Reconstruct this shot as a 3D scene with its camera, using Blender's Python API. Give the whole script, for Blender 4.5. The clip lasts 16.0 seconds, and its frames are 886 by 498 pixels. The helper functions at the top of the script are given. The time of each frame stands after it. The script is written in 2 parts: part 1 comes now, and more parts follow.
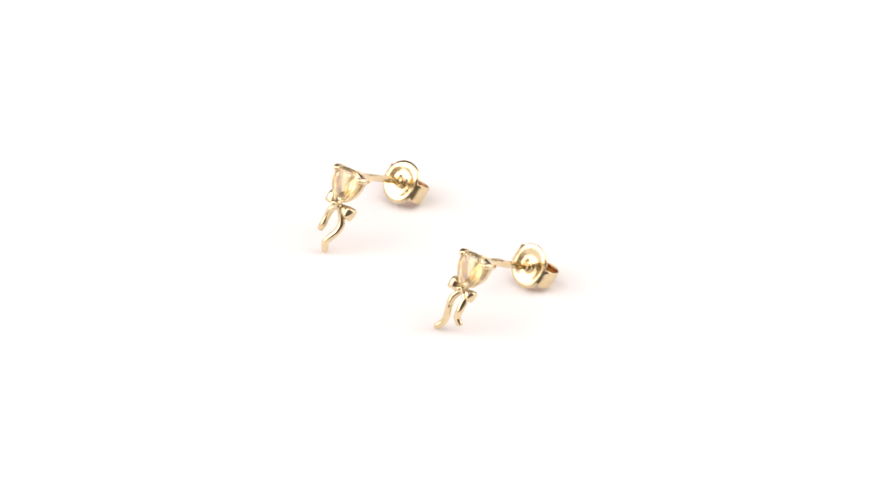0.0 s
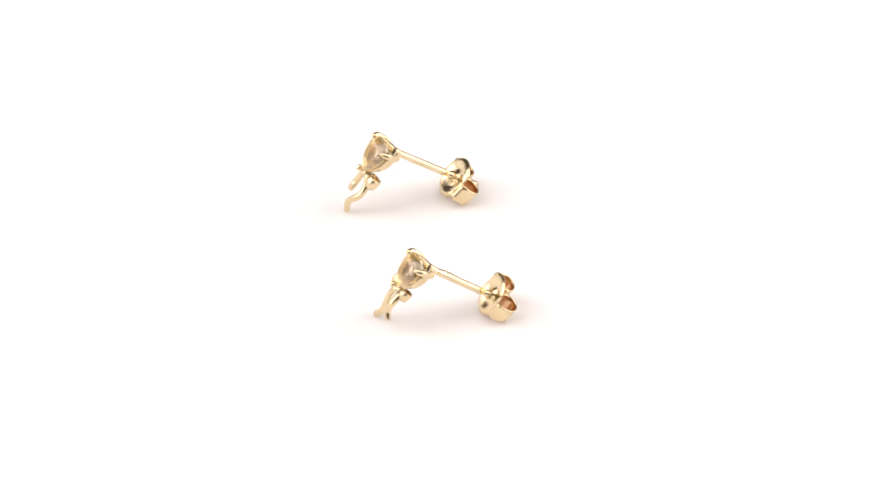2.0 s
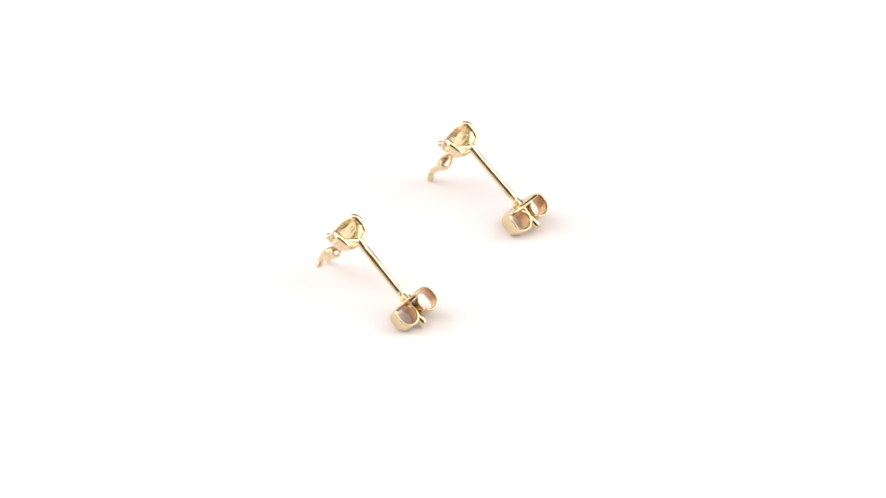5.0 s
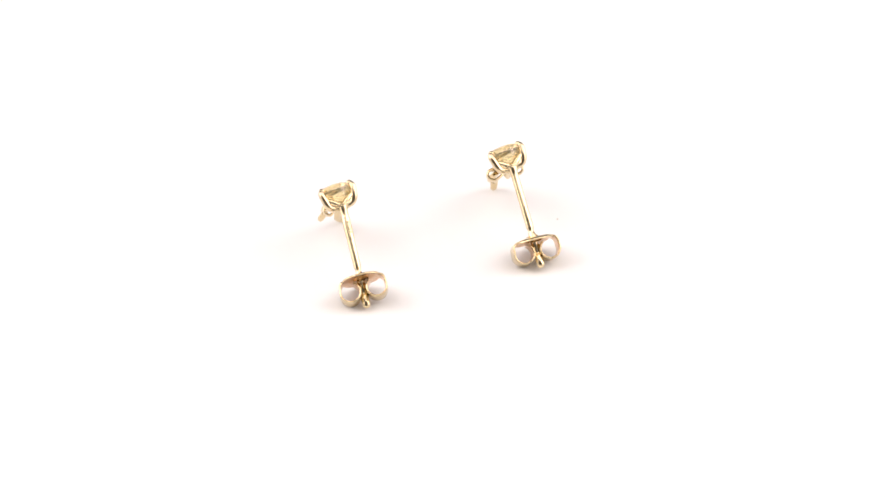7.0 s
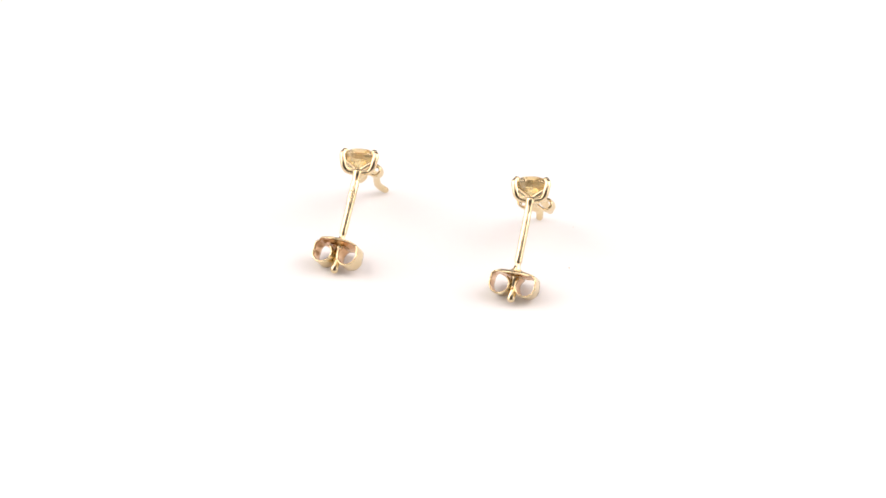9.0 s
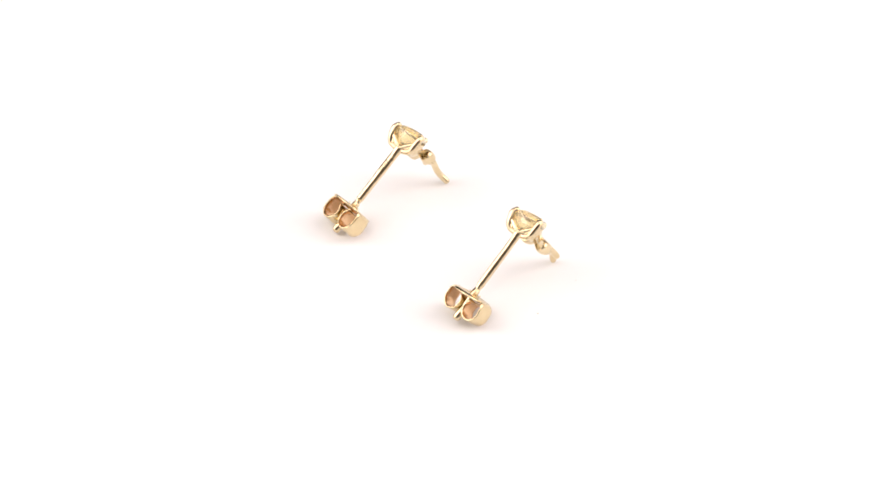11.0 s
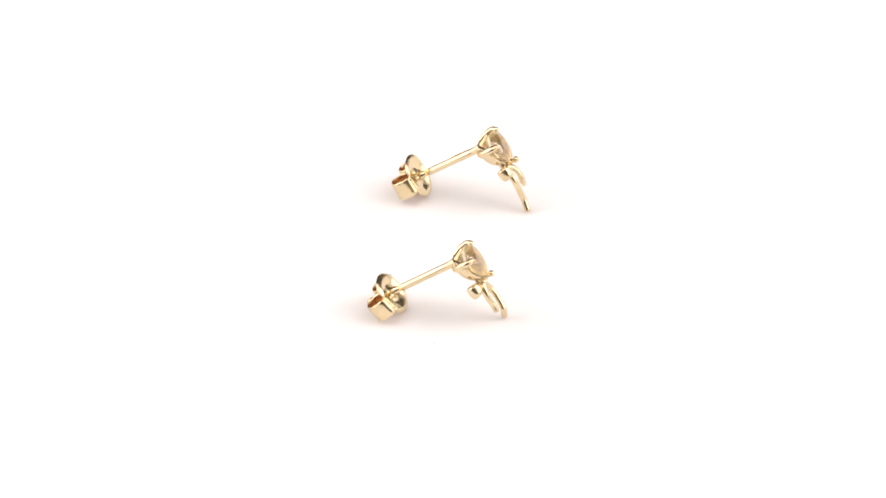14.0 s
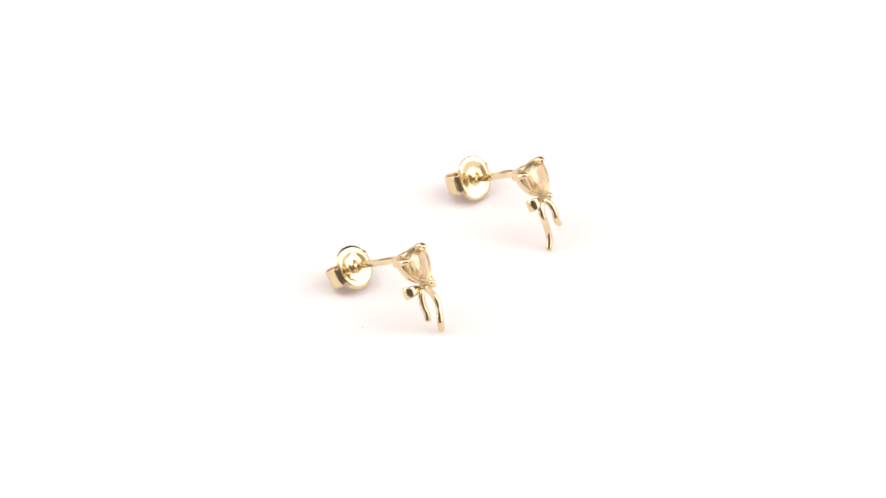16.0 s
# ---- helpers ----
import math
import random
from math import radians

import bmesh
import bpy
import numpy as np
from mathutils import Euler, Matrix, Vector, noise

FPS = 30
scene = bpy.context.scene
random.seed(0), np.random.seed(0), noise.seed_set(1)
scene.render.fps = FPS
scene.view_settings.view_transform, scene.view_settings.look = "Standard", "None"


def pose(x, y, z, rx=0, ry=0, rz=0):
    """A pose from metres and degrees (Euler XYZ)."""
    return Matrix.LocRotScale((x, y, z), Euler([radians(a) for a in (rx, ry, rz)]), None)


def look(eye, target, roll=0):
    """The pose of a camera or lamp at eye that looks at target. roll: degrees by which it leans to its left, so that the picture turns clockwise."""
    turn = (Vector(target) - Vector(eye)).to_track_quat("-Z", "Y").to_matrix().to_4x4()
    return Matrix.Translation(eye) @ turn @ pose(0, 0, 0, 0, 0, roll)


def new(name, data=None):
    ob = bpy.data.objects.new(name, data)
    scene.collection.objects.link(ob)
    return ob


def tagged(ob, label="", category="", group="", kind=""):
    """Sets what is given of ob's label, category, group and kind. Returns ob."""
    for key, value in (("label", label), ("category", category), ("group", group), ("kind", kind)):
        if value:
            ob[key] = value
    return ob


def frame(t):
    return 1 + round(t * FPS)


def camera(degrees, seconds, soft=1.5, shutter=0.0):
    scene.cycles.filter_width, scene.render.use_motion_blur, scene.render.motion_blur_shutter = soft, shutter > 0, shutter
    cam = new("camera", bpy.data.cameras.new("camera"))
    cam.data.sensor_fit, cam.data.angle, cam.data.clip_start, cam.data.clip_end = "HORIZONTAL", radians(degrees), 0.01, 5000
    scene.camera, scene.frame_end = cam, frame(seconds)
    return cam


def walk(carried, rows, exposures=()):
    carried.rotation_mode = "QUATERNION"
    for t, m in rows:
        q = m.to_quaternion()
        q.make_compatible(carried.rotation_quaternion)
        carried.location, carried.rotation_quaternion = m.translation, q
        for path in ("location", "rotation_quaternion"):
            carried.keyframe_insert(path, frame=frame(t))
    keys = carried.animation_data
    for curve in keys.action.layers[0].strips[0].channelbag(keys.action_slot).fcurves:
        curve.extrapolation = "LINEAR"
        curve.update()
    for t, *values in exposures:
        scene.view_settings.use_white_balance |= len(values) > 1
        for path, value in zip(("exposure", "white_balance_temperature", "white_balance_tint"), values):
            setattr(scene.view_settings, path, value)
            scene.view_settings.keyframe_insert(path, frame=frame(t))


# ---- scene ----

MM = 0.001
cam = camera(8.0, 16.0, soft=1.65)
EYE = pose(0.00041, -0.47884, 0.41984, 48.815, 0, 0) @ pose(0, 0, 0, 0, 0, -0.257)
walk(cam, [(0.0, EYE), (16.0, EYE)])

# ---------- light: a white light tent with five softboxes; unseen grey front and dark back walls shape the reflections ---
world = bpy.data.worlds.new("studio")
scene.world = world
world.use_nodes = True
world.node_tree.nodes["Background"].inputs[0].default_value = (1.0, 0.97, 0.95, 1)
world.node_tree.nodes["Background"].inputs[1].default_value = 0.05
scene.view_settings.exposure = 0.20


def softbox(eye, target, wide, deep, watts):
    lamp = bpy.data.lights.new("softbox_lamp", "AREA")
    lamp.shape, lamp.size, lamp.size_y, lamp.energy = "RECTANGLE", wide, deep, watts
    lamp.color = (1.0, 0.920, 0.908)
    new("softbox_lamp", lamp).matrix_world = look(eye, target)


softbox((-0.46, 0.0, 0.52), (0, 0, 0), 0.52, 0.60, 2.5)
softbox((0.46, 0.0, 0.52), (0, 0, 0), 0.52, 0.60, 2.5)
softbox((-0.80, 0.0, 0.26), (0, 0, 0.26), 1.0, 0.40, 2.2)
softbox((0.80, 0.0, 0.26), (0, 0, 0.26), 1.0, 0.40, 2.2)
softbox((0, -0.10, 0.88), (0, -0.10, 0), 0.34, 0.90, 1.3)


# ---------- materials ----------
def material(name):
    m = bpy.data.materials.new(name)
    m.use_nodes = True
    return m, m.node_tree.nodes, m.node_tree.links, m.node_tree.nodes["Principled BSDF"]


def noisy(nodes, links, scale, detail=3.0):
    co = nodes.new("ShaderNodeTexCoord")
    n = nodes.new("ShaderNodeTexNoise")
    n.inputs["Scale"].default_value, n.inputs["Detail"].default_value = scale, detail
    links.new(co.outputs["Object"], n.inputs["Vector"])
    return n


def ramp(nodes, links, source, a, b, lo=0.3, hi=0.7):
    r = nodes.new("ShaderNodeValToRGB")
    r.color_ramp.elements[0].position, r.color_ramp.elements[1].position = lo, hi
    r.color_ramp.elements[0].color, r.color_ramp.elements[1].color = (*a, 1), (*b, 1)
    links.new(source.outputs[0], r.inputs[0])
    return r


def bumped(nodes, links, bsdf, source, distance, strength):
    b = nodes.new("ShaderNodeBump")
    b.inputs["Distance"].default_value, b.inputs["Strength"].default_value = distance, strength
    links.new(source.outputs[0], b.inputs["Height"])
    links.new(b.outputs[0], bsdf.inputs["Normal"])


def gold_material(name, a, b, rough):
    m, n, l, p = material(name)
    p.inputs["Metallic"].default_value = 1.0
    coarse = noisy(n, l, 900.0)
    l.new(ramp(n, l, coarse, a, b).outputs[0], p.inputs["Base Color"])
    fine = noisy(n, l, 3500.0)
    r = n.new("ShaderNodeMapRange")
    r.inputs[3].default_value, r.inputs[4].default_value = rough * 0.6, rough * 1.6
    l.new(fine.outputs[0], r.inputs[0])
    l.new(r.outputs[0], p.inputs["Roughness"])
    bumped(n, l, p, noisy(n, l, 700.0, 2.0), 0.0001, 0.6)
    return m


GOLD = gold_material("polished_gold", (0.725, 0.585, 0.355), (0.805, 0.68, 0.445), 0.10)
GOLD_BACK = gold_material("stamped_gold", (0.725, 0.58, 0.345), (0.80, 0.67, 0.43), 0.15)
# same gold, reddened to paint in light bouncing between the curled inner faces
GOLD_INNER = gold_material("gold_bounce_tint", (0.76, 0.48, 0.26), (0.84, 0.57, 0.34), 0.2)


def gem_material():
    m, n, l, p = material("champagne_stone")
    p.inputs["Transmission Weight"].default_value = 0.92
    p.inputs["IOR"].default_value = 1.50
    p.inputs["Roughness"].default_value = 0.015
    p.inputs["Coat Weight"].default_value = 0.6
    p.inputs["Coat IOR"].default_value = 2.2
    l.new(ramp(n, l, noisy(n, l, 500.0), (1.0, 0.78, 0.40), (1.0, 0.86, 0.50)).outputs[0], p.inputs["Base Color"])
    return m


GEM = gem_material()


def matte(name, a, b, rough, scale):
    m, n, l, p = material(name)
    l.new(ramp(n, l, noisy(n, l, scale), a, b).outputs[0], p.inputs["Base Color"])
    p.inputs["Roughness"].default_value = rough
    bumped(n, l, p, noisy(n, l, scale * 9), 0.00003, 0.2)
    return m


WHITE = matte("white_matte_acrylic", (0.88, 0.875, 0.87), (0.90, 0.895, 0.89), 0.75, 60.0)
CLOTH = matte("white_tent_cloth", (0.78, 0.77, 0.76), (0.82, 0.81, 0.80), 0.9, 40.0)
DARK = matte("dark_reflected_wall", (0.08, 0.075, 0.07), (0.10, 0.095, 0.09), 0.8, 8.0)
GREY = matte("grey_reflected_wall", (0.20, 0.19, 0.185), (0.25, 0.24, 0.23), 0.9, 5.0)
DUST = matte("beige_dust", (0.60, 0.56, 0.50), (0.70, 0.66, 0.60), 0.9, 4000.0)


# ---------- mesh tools ----------
def part(name, bm, mat, parent=None, label="", smooth=True):
    bmesh.ops.recalc_face_normals(bm, faces=bm.faces)
    me = bpy.data.meshes.new(name)
    bm.to_mesh(me)
    bm.free()
    for f in me.polygons:
        f.use_smooth = smooth
    me.materials.append(mat)
    ob = new(name, me)
    if parent:
        ob.parent = parent
    if label:
        ob["label"] = label
    return ob


def spline(points, steps=8):
    """Catmull-Rom curve through points, each of any number of values."""
    p = [np.array(q, float) for q in points]
    p = [2 * p[0] - p[1], *p, 2 * p[-1] - p[-2]]
    out = []
    for i in range(1, len(p) - 2):
        for k in range(steps):
            t = k / steps
            out.append(0.5 * (2 * p[i] + (p[i + 1] - p[i - 1]) * t
                              + (2 * p[i - 1] - 5 * p[i] + 4 * p[i + 1] - p[i + 2]) * t ** 2
                              + (3 * p[i] - p[i - 1] - 3 * p[i + 1] + p[i + 2]) * t ** 3))
    out.append(p[-2])
    return out


def bridge(bm, rings):
    n = len(rings[0])
    for a, b in zip(rings, rings[1:]):
        for k in range(n):
            bm.faces.new((a[k], a[(k + 1) % n], b[(k + 1) % n], b[k]))
    bm.faces.new(rings[0][::-1])
    bm.faces.new(rings[-1])


def sweep(path, section, m, side=(1, 0, 0)):
    """path: points (mm) with a last value that scales the section; section: (across, out) pairs in mm."""
    bm = bmesh.new()
    pts = [Vector(q[:3]) for q in path]
    rings, u = [], Vector(side)
    n = len(pts)
    for i, c in enumerate(pts):
        t = (pts[min(i + 1, n - 1)] - pts[max(i - 1, 0)]).normalized()
        u = (u - t * u.dot(t)).normalized()
        w = t.cross(u)
        s = path[i][3]
        rings.append([bm.verts.new(m @ (c + (u * a + w * b) * s)) for a, b in section])
    bridge(bm, rings)
    return bm


def circle(r, n=14, squash=1.0):
    return [(r * math.cos(2 * math.pi * k / n), squash * r * math.sin(2 * math.pi * k / n)) for k in range(n)]


def band(width, thick, n=6):
    """Rounded rectangular section, wide across, thin outward."""
    w, h, out = width / 2, thick / 2, []
    for cx, a0 in ((w - h, -90), (-(w - h), 90)):
        for k in range(n + 1):
            a = radians(a0 + 180 * k / n)
            out.append((cx + h * math.cos(a), h * math.sin(a)))
    return out


def lathe(profile, m, n=40):
    """profile: (radius, z) pairs in mm, turned round z."""
    bm = bmesh.new()
    rings = [[bm.verts.new(m @ Vector((r * math.cos(2 * math.pi * k / n), r * math.sin(2 * math.pi * k / n), z)))
              for k in range(n)] for r, z in profile]
    bridge(bm, rings)
    return bm


def add_ball(bm, centre, r, m, stretch=(1, 1, 1)):
    t = m @ Matrix.Translation(centre) @ Matrix.Diagonal((r * stretch[0], r * stretch[1], r * stretch[2], 1))
    bmesh.ops.create_uvsphere(bm, u_segments=16, v_segments=10, radius=1.0, matrix=t)


def trillion(n=40, grow=1.0):
    """Outline of the three-cornered stone in mm, from the middle of its top edge over one corner to the tip and back; grown about its middle."""
    corner, tip, pts = Vector((1.62, 0.12)), Vector((0.0, -3.28)), []
    for a, b, bulge in ((Vector((-1.62, 0.12)), corner, 0.58), (corner, tip, 0.62), (tip, Vector((-1.62, 0.12)), 0.62)):
        out = Vector((-(b - a).y, (b - a).x)).normalized()
        pts += [a.lerp(b, k / 24) + out * bulge * (1 - (k / 12 - 1) ** 2) for k in range(24)]
    pts = np.array([tuple(p) for p in pts])
    for _ in range(14):
        pts = 0.5 * pts + 0.25 * (np.roll(pts, 1, 0) + np.roll(pts, -1, 0))
    pts = np.roll(pts, -12, 0)
    pts = np.vstack([pts, pts[:1]])
    s = np.concatenate([[0], np.cumsum(np.hypot(*np.diff(pts, axis=0).T))])
    at = np.linspace(0, s[-1], n + 1)[:-1]
    xs, ys = np.interp(at, s, pts[:, 0]), np.interp(at, s, pts[:, 1])
    my = -1.15
    return [(x * grow, my + (y - my) * grow) for x, y in zip(xs, ys)]


# ---------- the earring ----------
def trillion_stone(parent, m):
    bm = bmesh.new()
    n = 20
    rows = ((0.46, 2.46, 0), (0.66, 2.40, 1), (0.85, 2.22, 0), (1.0, 1.87, 1), (1.0, 1.77, 1), (0.80, 1.08, 0))
    rings = []
    for g, z, shift in rows:
        o = trillion(2 * n, g)
        rings.append([bm.verts.new(m @ Vector((*o[(2 * k + shift) % (2 * n)], z))) for k in range(n)])
    bm.faces.new(rings[0])
    for i in range(len(rows) - 1):
        a, b = rings[i], rings[i + 1]
        for k in range(n):
            j = (k + 1) % n
            if rows[i][2] == rows[i + 1][2]:
                bm.faces.new((a[k], a[j], b[j], b[k]))
            elif rows[i][2]:
                bm.faces.new((a[k], a[j], b[j]))
                bm.faces.new((a[k], b[j], b[k]))
            else:
                bm.faces.new((a[k], a[j], b[k]))
                bm.faces.new((a[j], b[j], b[k]))
    keel = [bm.verts.new(m @ Vector((0, y, z))) for y, z in ((-0.70, 0.26), (-1.9, 0.36))]
    a = rings[-1]
    for k in range(n):
        j = (k + 1) % n
        near = keel[0] if (k < n * 0.3 or k >= n * 0.7) else keel[1]
        nxt = keel[0] if (j < n * 0.3 or j >= n * 0.7) else keel[1]
        bm.faces.new((a[k], a[j], near))
        if nxt is not near:
            bm.faces.new((a[j], nxt, near))
    return part("stone", bm, GEM, parent, "pale champagne faceted triangular stone with rounded sides", smooth=False)


def setting(parent, m):
    # cup under the stone: high along the lower V, low behind the top edge
    bm = bmesh.new()
    n = 72
    foot_at = (0.0, -0.75)
    outer, inner = [], []
    for k in range(n):
        o = Vector(trillion(n, 0.99)[k])
        u = abs(k / n - 0.5) * 2
        rise = 1.0 - min(1.0, max(0.0, (u - 0.69) / 0.12))
        top = 0.32 + 1.10 * rise * rise * (3 - 2 * rise)
        lines = []
        for wall in (0.0, 0.16):
            line = []
            for h, q in ((1.0, 1.0), (0.72, 1.0), (0.45, 0.96), (0.22, 0.83), (0.09, 0.71), (0.03, 0.62)):
                z = top * h - 0.06 + wall * (0.9 if h < 0.5 else 0.0)
                spread = q * (0.74 + 0.26 * min(1.0, top / 1.1)) * (1 - wall * 0.9)
                line.append(m @ Vector((foot_at[0] + (o.x - foot_at[0]) * spread, foot_at[1] + (o.y - foot_at[1]) * spread, z)))
            lines.append(line)
        outer.append([bm.verts.new(v) for v in lines[0]])
        inner.append([bm.verts.new(v) for v in lines[1]])
    for k in range(n):
        j = (k + 1) % n
        for i in range(5):
            bm.faces.new((outer[k][i], outer[k][i + 1], outer[j][i + 1], outer[j][i]))
            bm.faces.new((inner[k][i], inner[j][i], inner[j][i + 1], inner[k][i + 1]))
        bm.faces.new((outer[k][0], outer[j][0], inner[j][0], inner[k][0]))
        bm.faces.new((outer[k][-1], inner[k][-1], inner[j][-1], outer[j][-1]))
    part("basket", bm, GOLD, parent)
    for s in (1, -1):
        path = spline([(0, -0.25, -0.05, 1.4), (s * 0.60, -0.26, 0.02, 1.3), (s * 1.14, -0.16, 0.16, 1.3), (s * 1.43, -0.02, 0.52, 1.4), (s * 1.57, 0.08, 1.10, 1.4),
                       (s * 1.66, 0.10, 1.70, 1.35), (s * 1.50, 0.0, 2.05, 1.2)])
        bm = sweep(path, circle(0.25), m, side=(0, 1, 0))
        add_ball(bm, (s * 1.48, 0.0, 2.05), 0.32, m)
        part("prong", bm, GOLD, parent)
        path = spline([(0, -0.12, -0.05, 1.6), (s * 0.32, 0.0, 0.22, 1.2), (s * 0.78, 0.06, 0.58, 1.0), (s * 1.30, 0.06, 0.95, 0.9)])
        part("strut", sweep(path, circle(0.27), m, side=(0, 1, 0)), GOLD, parent)
    path = spline([(0, -0.6, 0.0, 1.2), (0, -1.9, 0.34, 1.1), (-0.02, -2.9, 1.0, 1.05), (-0.06, -3.22, 1.62, 1.0), (-0.08, -3.24, 2.22, 1.0)])
    bm = sweep(path, circle(0.22), m)
    add_ball(bm, (-0.08, -3.24, 2.24), 0.34, m)
    part("prong", bm, GOLD, parent)


def bow(parent, m, tails, tie):
    shift, depth, tilt, wide, right = tie
    tied = m @ pose(shift, -3.50, depth, 0, tilt, -11) @ pose(0, 3.5, 0) @ Matrix.Diagonal((wide, 1, 1.05, 1))
    edge = [-0.54 + 0.12 * k for k in range(10)]
    crowned = [(u, -0.11) for u in edge] + [(u, 0.13 - 0.28 * u * u) for u in reversed(edge)]
    for s, size in ((1, right), (-1, 1.0)):
        sized = tied @ pose(0, -3.5, 0) @ Matrix.Scale(size, 4) @ pose(0, 3.5, 0)
        path = spline([(s * 0.10, -3.52, 0.20, 0.55), (s * 0.60, -3.46, 0.46, 0.8), (s * 1.15, -3.44, 0.56, 1.0), (s * 1.50, -3.45, 0.34, 1.12), (s * 1.60, -3.46, 0.0, 1.14),
                       (s * 1.45, -3.47, -0.36, 1.1), (s * 1.05, -3.48, -0.54, 0.95), (s * 0.60, -3.50, -0.36, 0.8), (s * 0.12, -3.54, -0.05, 0.55)], 5)
        bm = bmesh.new()
        rings = []
        for i, q in enumerate(path):
            a, b = path[max(i - 1, 0)], path[min(i + 1, len(path) - 1)]
            out = Vector((b[2] - a[2], 0, a[0] - b[0])).normalized()
            rings.append([bm.verts.new(sized @ (Vector(q[:3]) + Vector((0, u * q[3], 0)) - out * w * s)) for u, w in crowned])
        bridge(bm, rings)
        part("bow_loop", bm, GOLD, parent)
    bm = bmesh.new()
    add_ball(bm, (-0.12, -3.58, 0.95), 0.40, m, (1.0, 0.95, 1.1))
    part("bow_knot", bm, GOLD, parent)
    for points in tails:
        path = spline([(*p, s) for p, s in points], 7)
        part("ribbon_tail", sweep(path, circle(0.37, 12, 0.86), m, side=(1, 0, -0.15)), GOLD, parent)


def post(parent, m, marked):
    flare = [(0.49, 0.0), (0.44, -0.3), (0.40, -0.7), (0.375, -1.1)] if marked else [(0.47, 0.0), (0.46, -0.2), (0.40, -0.45), (0.37, -0.9)]
    profile = [(0.02, 0.12), (flare[0][0], 0.10), *flare, (0.375, -1.6), (0.375, -6.42), (0.36, -6.50), (0.30, -6.6),
               (0.31, -6.95), (0.38, -7.05), (0.40, -7.6), (0.40, -8.9), (0.33, -9.0), (0.33, -9.2), (0.39, -9.3), (0.40, -10.35), (0.30, -10.54),
               (0.15, -10.62), (0.02, -10.63)]
    rod = part("post", lathe(profile, m, 20), GOLD, parent)
    if marked:
        bm = sweep(spline([(0, 0.02, -0.7, 0.86), (0, 0.03, -1.4, 1.0), (0, 0.03, -2.9, 1.0), (0, 0.02, -3.7, 0.92), (0, 0.02, -4.3, 0.85)], 4), circle(0.42, 14, 0.93), m)
        part("flattened_stretch", bm, GOLD, rod)
        for k, z in enumerate((-1.75, -2.1, -2.45, -2.8)):
            bm = bmesh.new()
            t = m @ pose(0.02 if k % 2 else -0.03, 0.405, z, 0, 0, 0) @ Matrix.Diagonal((0.34, 0.05, 0.2, 1))
            bmesh.ops.create_cube(bm, size=1.0, matrix=t)
            part("hallmark", bm, GOLD_BACK, rod, "tiny worn stamped mark on the post")


def sheet(bm, rows, thick, m, flat=14):
    """A bent strip of sheet metal: rows of (centre, normal, half width, shift, stretch of the lower half, relief at a
    distance across), with rounded edges.
    Its inner side takes the second material, which holds the warm bounced light in its colour."""
    rings = []
    for centre, normal, half, shift, stretch, relief in rows:
        t = thick / 2
        ring = []
        for side in (1, -1):
            for k in range(flat):
                y = side * (half - t) * (2 * k / (flat - 1) - 1)
                ring.append((y, side * t))
            for k in (1, 2):
                a = radians(60 * k)
                ring.append((side * (half - t + t * math.sin(a)), side * t * math.cos(a)))
        rings.append([bm.verts.new(m @ (centre + Vector((0, (y * stretch if y < 0 else y) + shift, 0)) + normal * (w + relief(y)))) for y, w in ring])
    for a, b in zip(rings, rings[1:]):
        n = len(a)
        for k in range(n):
            f = bm.faces.new((a[k], a[(k + 1) % n], b[(k + 1) % n], b[k]))
            f.material_index = 1 if n // 2 <= k < n // 2 + flat - 1 else 0


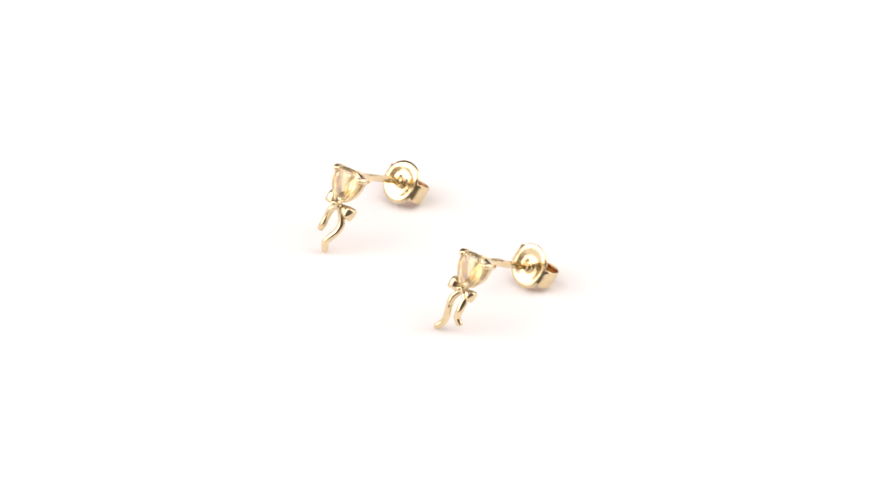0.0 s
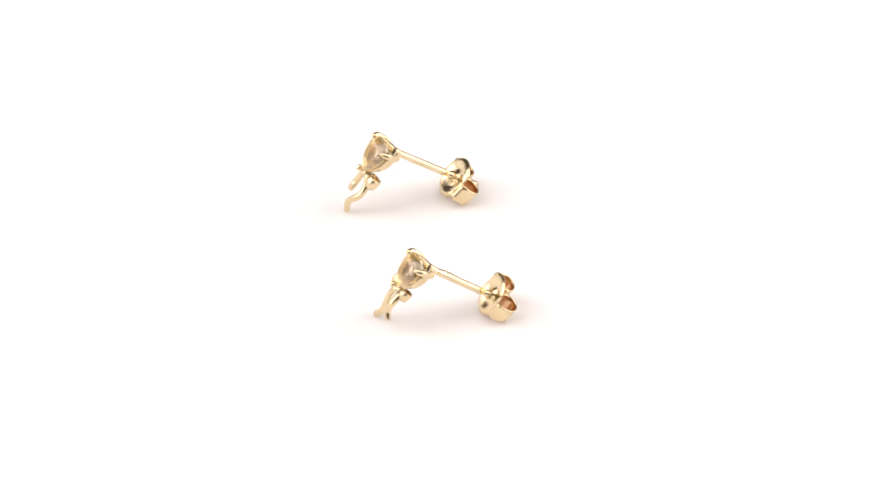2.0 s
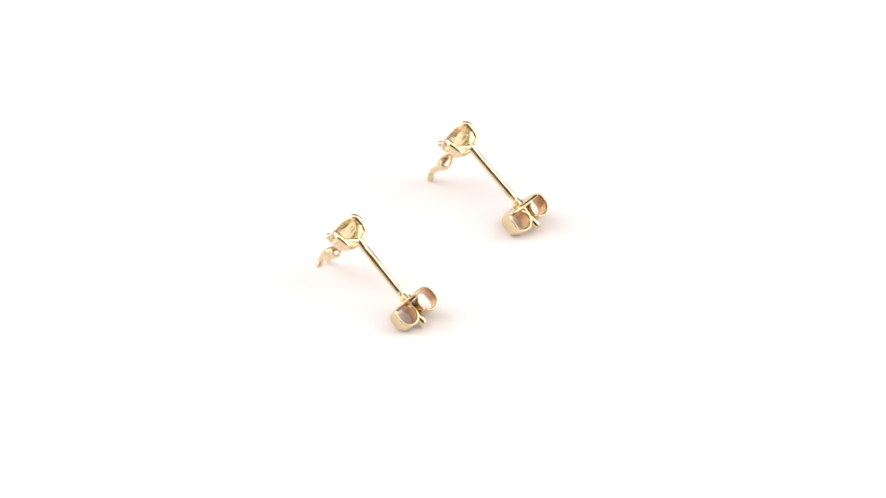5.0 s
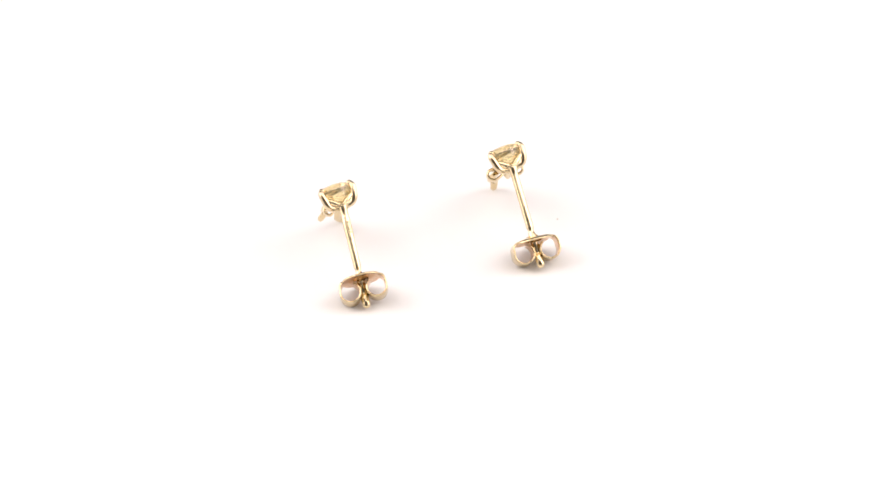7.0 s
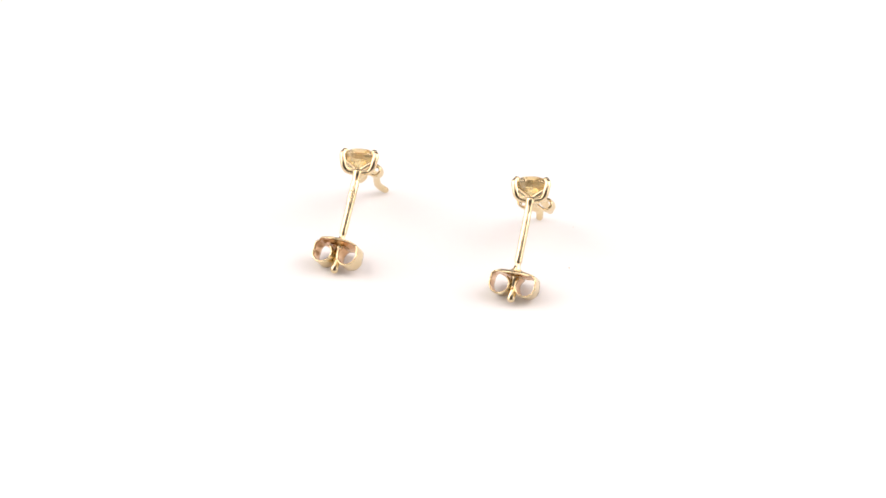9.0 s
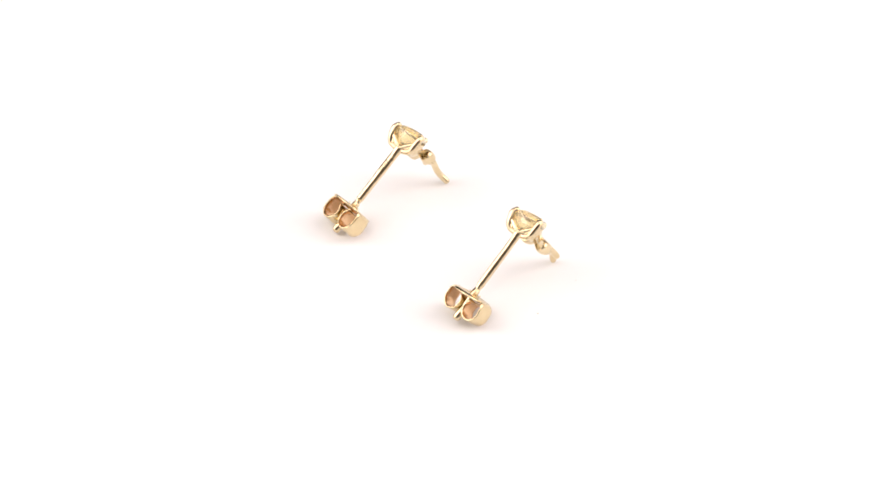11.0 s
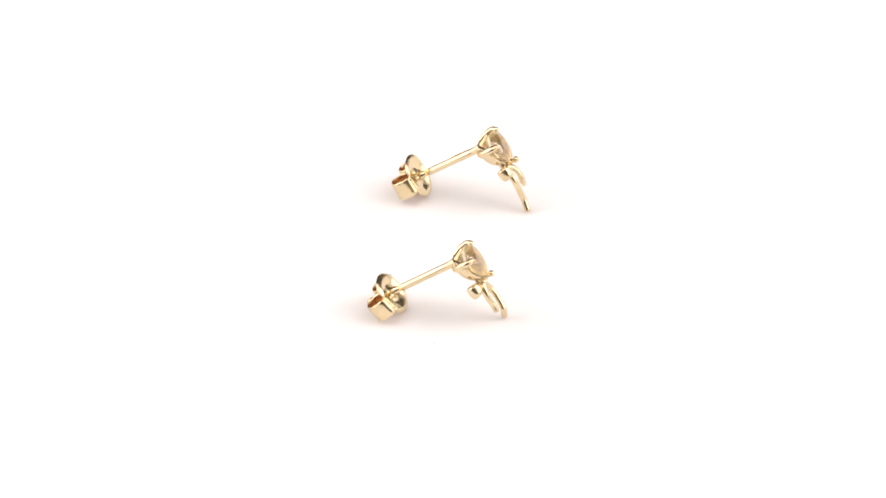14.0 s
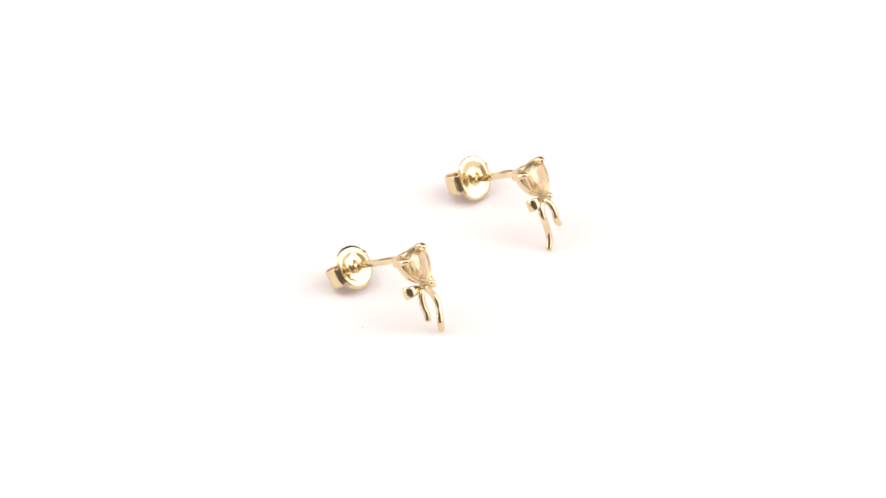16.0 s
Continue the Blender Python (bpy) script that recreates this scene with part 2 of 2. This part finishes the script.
def clutch(parent, m, turn, lift, rim, lean, drop):
    m = m @ pose(0, lift, -7.66, lean, 0, 0) @ pose(0, 0, 0, 0, 0, turn)
    # side view of one half: flat to the crease, then rolled back into a scroll
    half = [(0.0, 0.0), (0.5, 0.0), (1.0, 0.0), (1.5, -0.01), (1.84, -0.05), (2.13, -0.22), (2.29, -0.54)]
    half += [(1.34 + math.cos(radians(14 - 14 * k)), -1.24 + math.sin(radians(14 - 14 * k))) for k in range(19)]
    line = np.array(spline(half, 6))
    run = np.concatenate([[0], np.cumsum(np.hypot(*np.diff(line, axis=0).T))])
    dish_r = (0.0, 0.40, 0.56, 0.80, 1.10, 1.40, 1.68, 1.90, 2.06, 2.20)
    dish_z = (0.10, 0.07, -0.09, -0.19, -0.17, -0.06, 0.05, 0.04, rim * 0.3, rim)

    def width(u):
        if u < 1.70:
            return math.sqrt(2.2 ** 2 - u * u)
        return float(np.interp(u, (1.70, 1.78, 1.88, 2.08), (1.396, 1.00, 0.85, 0.98)))

    def row(u):
        d = abs(u)
        at = [np.interp(d, run, line[:, i]) for i in (0, 1)]
        a = [np.interp(max(d - 0.04, 0), run, line[:, i]) for i in (0, 1)]
        b = [np.interp(d + 0.04, run, line[:, i]) for i in (0, 1)]
        way = Vector((b[0] - a[0], 0, b[1] - a[1])).normalized()
        s = 1 if u >= 0 else -1
        fade = float(np.interp(d, (1.50, 2.0), (1, 0)))
        normal = Vector((-way.z * s, 0, way.x))
        return (Vector((at[0] * s, 0, at[1])), normal, width(d), 0.10 * fade, 1 + drop * fade,
                lambda y: fade * float(np.interp(math.hypot(u, y), dish_r, dish_z)))

    bm = bmesh.new()
    sheet(bm, [row(u) for u in np.linspace(-2.0, 2.0, 67)], 0.2, m)
    nut = part("clutch", bm, GOLD_BACK, parent, "stamped gold butterfly clutch with two curled scrolls")
    nut.data.materials.append(GOLD_INNER)
    for s in (1, -1):
        bm = bmesh.new()
        rows = [row(s * u) for u in np.linspace(2.0, run[-1] - 0.05, 46)]
        sheet(bm, rows, 0.2, m, 6)
        end = [v for v in bm.verts][-16:]
        bm.faces.new(end)
        part("scroll", bm, GOLD_BACK, nut).data.materials.append(GOLD_INNER)
    for k in range(4):
        spread = m @ pose(0, 0, 0, 0, 0, 45 + 90 * k)
        bm = sweep(spline([(0.62, 0, -0.16, 1.0), (0.47, 0, -0.02, 1.0), (0.45, 0, 0.20, 0.9), (0.60, 0, 0.40, 0.7)], 4), band(0.55, 0.14, 4), spread, side=(0, 1, 0))
        part("petal", bm, GOLD_BACK, nut, "small flared tongue gripping the post")


def earring(place, right, ahead, tails, marked, turn, lift, rim, lean, drop, tie, label):
    """place: the top of the post at the start, in mm over the turntable; right and ahead: the ways that the stone's right side and face point."""
    ahead = Vector(ahead).normalized()
    right = Vector(right)
    right = (right - ahead * right.dot(ahead)).normalized()
    up = ahead.cross(right)
    turned = Matrix((right, up, ahead)).transposed().to_4x4()
    base = new("earring")
    base.empty_display_size = 0.002
    foot = Vector((place[0], place[1], 0)) + Vector((3.0, 3.0, 0))
    m = Matrix.Scale(MM, 4) @ Matrix.Translation(Vector(place) - foot) @ turned
    face = m @ pose(0, 0, 0, 0, 7.5, 0)
    post(base, m @ pose(0, -0.10, 0), marked)
    setting(base, face)
    trillion_stone(base, face)
    bow(base, face, tails, tie)
    clutch(base, m, turn, lift, rim, lean, drop)
    tagged(base, label, "earring", "pair of bow earrings")
    return base, foot * MM


# ---------- the place ----------
def slab(name, size, at, mat, label, category, kind=""):
    bm = bmesh.new()
    bmesh.ops.create_cube(bm, size=1.0, matrix=pose(*at) @ Matrix.Diagonal((*size, 1)))
    return tagged(part(name, bm, mat, None, "", smooth=False), label, category, "", kind)


slab("floor", (1.74, 1.84, 0.02), (0, -0.15, -0.024), CLOTH, "white cloth sheet under the turntable", "floor", "structure")
slab("wall_left", (0.02, 1.84, 1.3), (-0.85, -0.15, 0.636), CLOTH, "white cloth side of the light tent", "wall", "structure")
slab("wall_right", (0.02, 1.84, 1.3), (0.85, -0.15, 0.636), CLOTH, "white cloth side of the light tent", "wall", "structure")
# back and front walls are added out of view, toned for the gold's reflections
slab("wall_back", (1.68, 0.02, 1.3), (0, 0.75, 0.636), DARK, "unseen dark back wall added for dark reflections", "wall", "structure")
slab("wall_front", (1.68, 0.02, 1.3), (0, -1.05, 0.636), GREY, "unseen grey wall added behind the camera for reflections", "wall", "structure")
slab("ceiling", (1.74, 1.84, 0.02), (0, -0.15, 1.297), CLOTH, "white cloth top of the light tent", "ceiling", "structure")

plate = lathe([(0.5, -14.0), (148.5, -14.0), (150.0, -12.5), (150.0, -1.5), (149.5, -0.5), (148.5, 0.0), (0.5, 0.0)], Matrix.Scale(MM, 4), 128)
turntable = tagged(part("turntable", plate, WHITE), "plain matte white round display turntable", "turntable")

LONG_A = [((0.0, -3.6, 0.95), 0.8), ((0.55, -4.3, 0.78), 0.95), ((0.88, -5.2, 0.68), 1.0), ((0.74, -6.1, 0.72), 1.0), ((0.30, -6.9, 0.74), 1.0), ((0.0, -7.5, 0.66), 1.0), ((0.03, -8.0, 0.42), 1.0), ((0.08, -8.40, 0.20), 0.92), ((0.09, -8.55, 0.12), 0.70)]
SHORT_A = [((-0.3, -3.6, 0.95), 0.8), ((-0.82, -4.3, 0.78), 1.0), ((-1.02, -5.2, 0.62), 1.0), ((-1.06, -6.0, 0.58), 1.0), ((-1.22, -6.56, 0.47), 0.9), ((-1.28, -6.72, 0.44), 0.68)]
LONG_B = [((-0.3, -3.6, 0.95), 0.8), ((-0.85, -4.2, 1.0), 1.0), ((-1.08, -4.9, 0.95), 1.0), ((-1.07, -5.7, 0.78), 1.0), ((-1.05, -6.6, 0.52), 1.0), ((-1.16, -7.3, 0.38), 1.0), ((-1.42, -7.75, 0.28), 1.0), ((-1.74, -8.16, 0.19), 0.95), ((-1.86, -8.30, 0.16), 0.70)]
SHORT_B = [((0.0, -3.6, 0.95), 0.8), ((0.40, -4.2, 1.15), 1.0), ((0.42, -5.2, 1.22), 1.0), ((0.30, -6.1, 1.0), 1.0), ((0.70, -6.72, 0.70), 0.9), ((0.78, -6.86, 0.65), 0.68)]


def dust_speck(name, x, y, r):
    bm = bmesh.new()
    bmesh.ops.create_icosphere(bm, subdivisions=2, radius=r)
    for v in bm.verts:
        v.co *= 1 + 0.35 * noise.noise(v.co * 9000)
        v.co.z = max(v.co.z * 0.5, -r * 0.3) + r * 0.3
    ob = tagged(part(name, bm, DUST), "tiny beige speck of dust on the white turntable", "dust speck", "specks of dust")
    ob.matrix_world = pose(x, y, 0)
    return ob, Vector((x, y, 0))


speck, speck_foot = dust_speck("dust_speck", -0.01028, 0.00829, 0.00009)
faint_speck, faint_foot = dust_speck("dust_speck", -0.01389, 0.00317, 0.00005)

first, first_foot = earring((-8.09, 4.29, 7.04), (0.7211, -0.6927, 0.009), (-0.5655, -0.581, 0.5854), (LONG_A, SHORT_A), False, -5, -0.26, -0.18, -6, 0.04, (-0.16, 0.42, -8, 1.14, 1.0),
                            "pale gold stud earring with triangular champagne stone and ribbon bow")
second, second_foot = earring((4.46, -8.47, 6.79), (0.7038, -0.7093, 0.0399), (-0.5892, -0.5514, 0.5906), (LONG_B, SHORT_B), True, -13, 0.04, -0.02, 3, 0.09, (-0.38, 0.78, 8, 0.98, 0.88),
                              "pale gold triangular-stone stud earring with hallmarked post and bow")


# ---------- the turn of the table ----------
def motions():
    speed, step = -16.639, 0.25
    for thing, foot in ((turntable, Vector((0, 0, 0))), (first, first_foot), (second, second_foot), (speck, speck_foot), (faint_speck, faint_foot)):
        rows = []
        for k in range(int(16 / step) + 1):
            a = speed * k * step
            at = Matrix.Rotation(radians(a), 3, "Z") @ foot
            rows.append((k * step, pose(at.x, at.y, at.z, 0, 0, a)))
        walk(thing, rows)


motions()
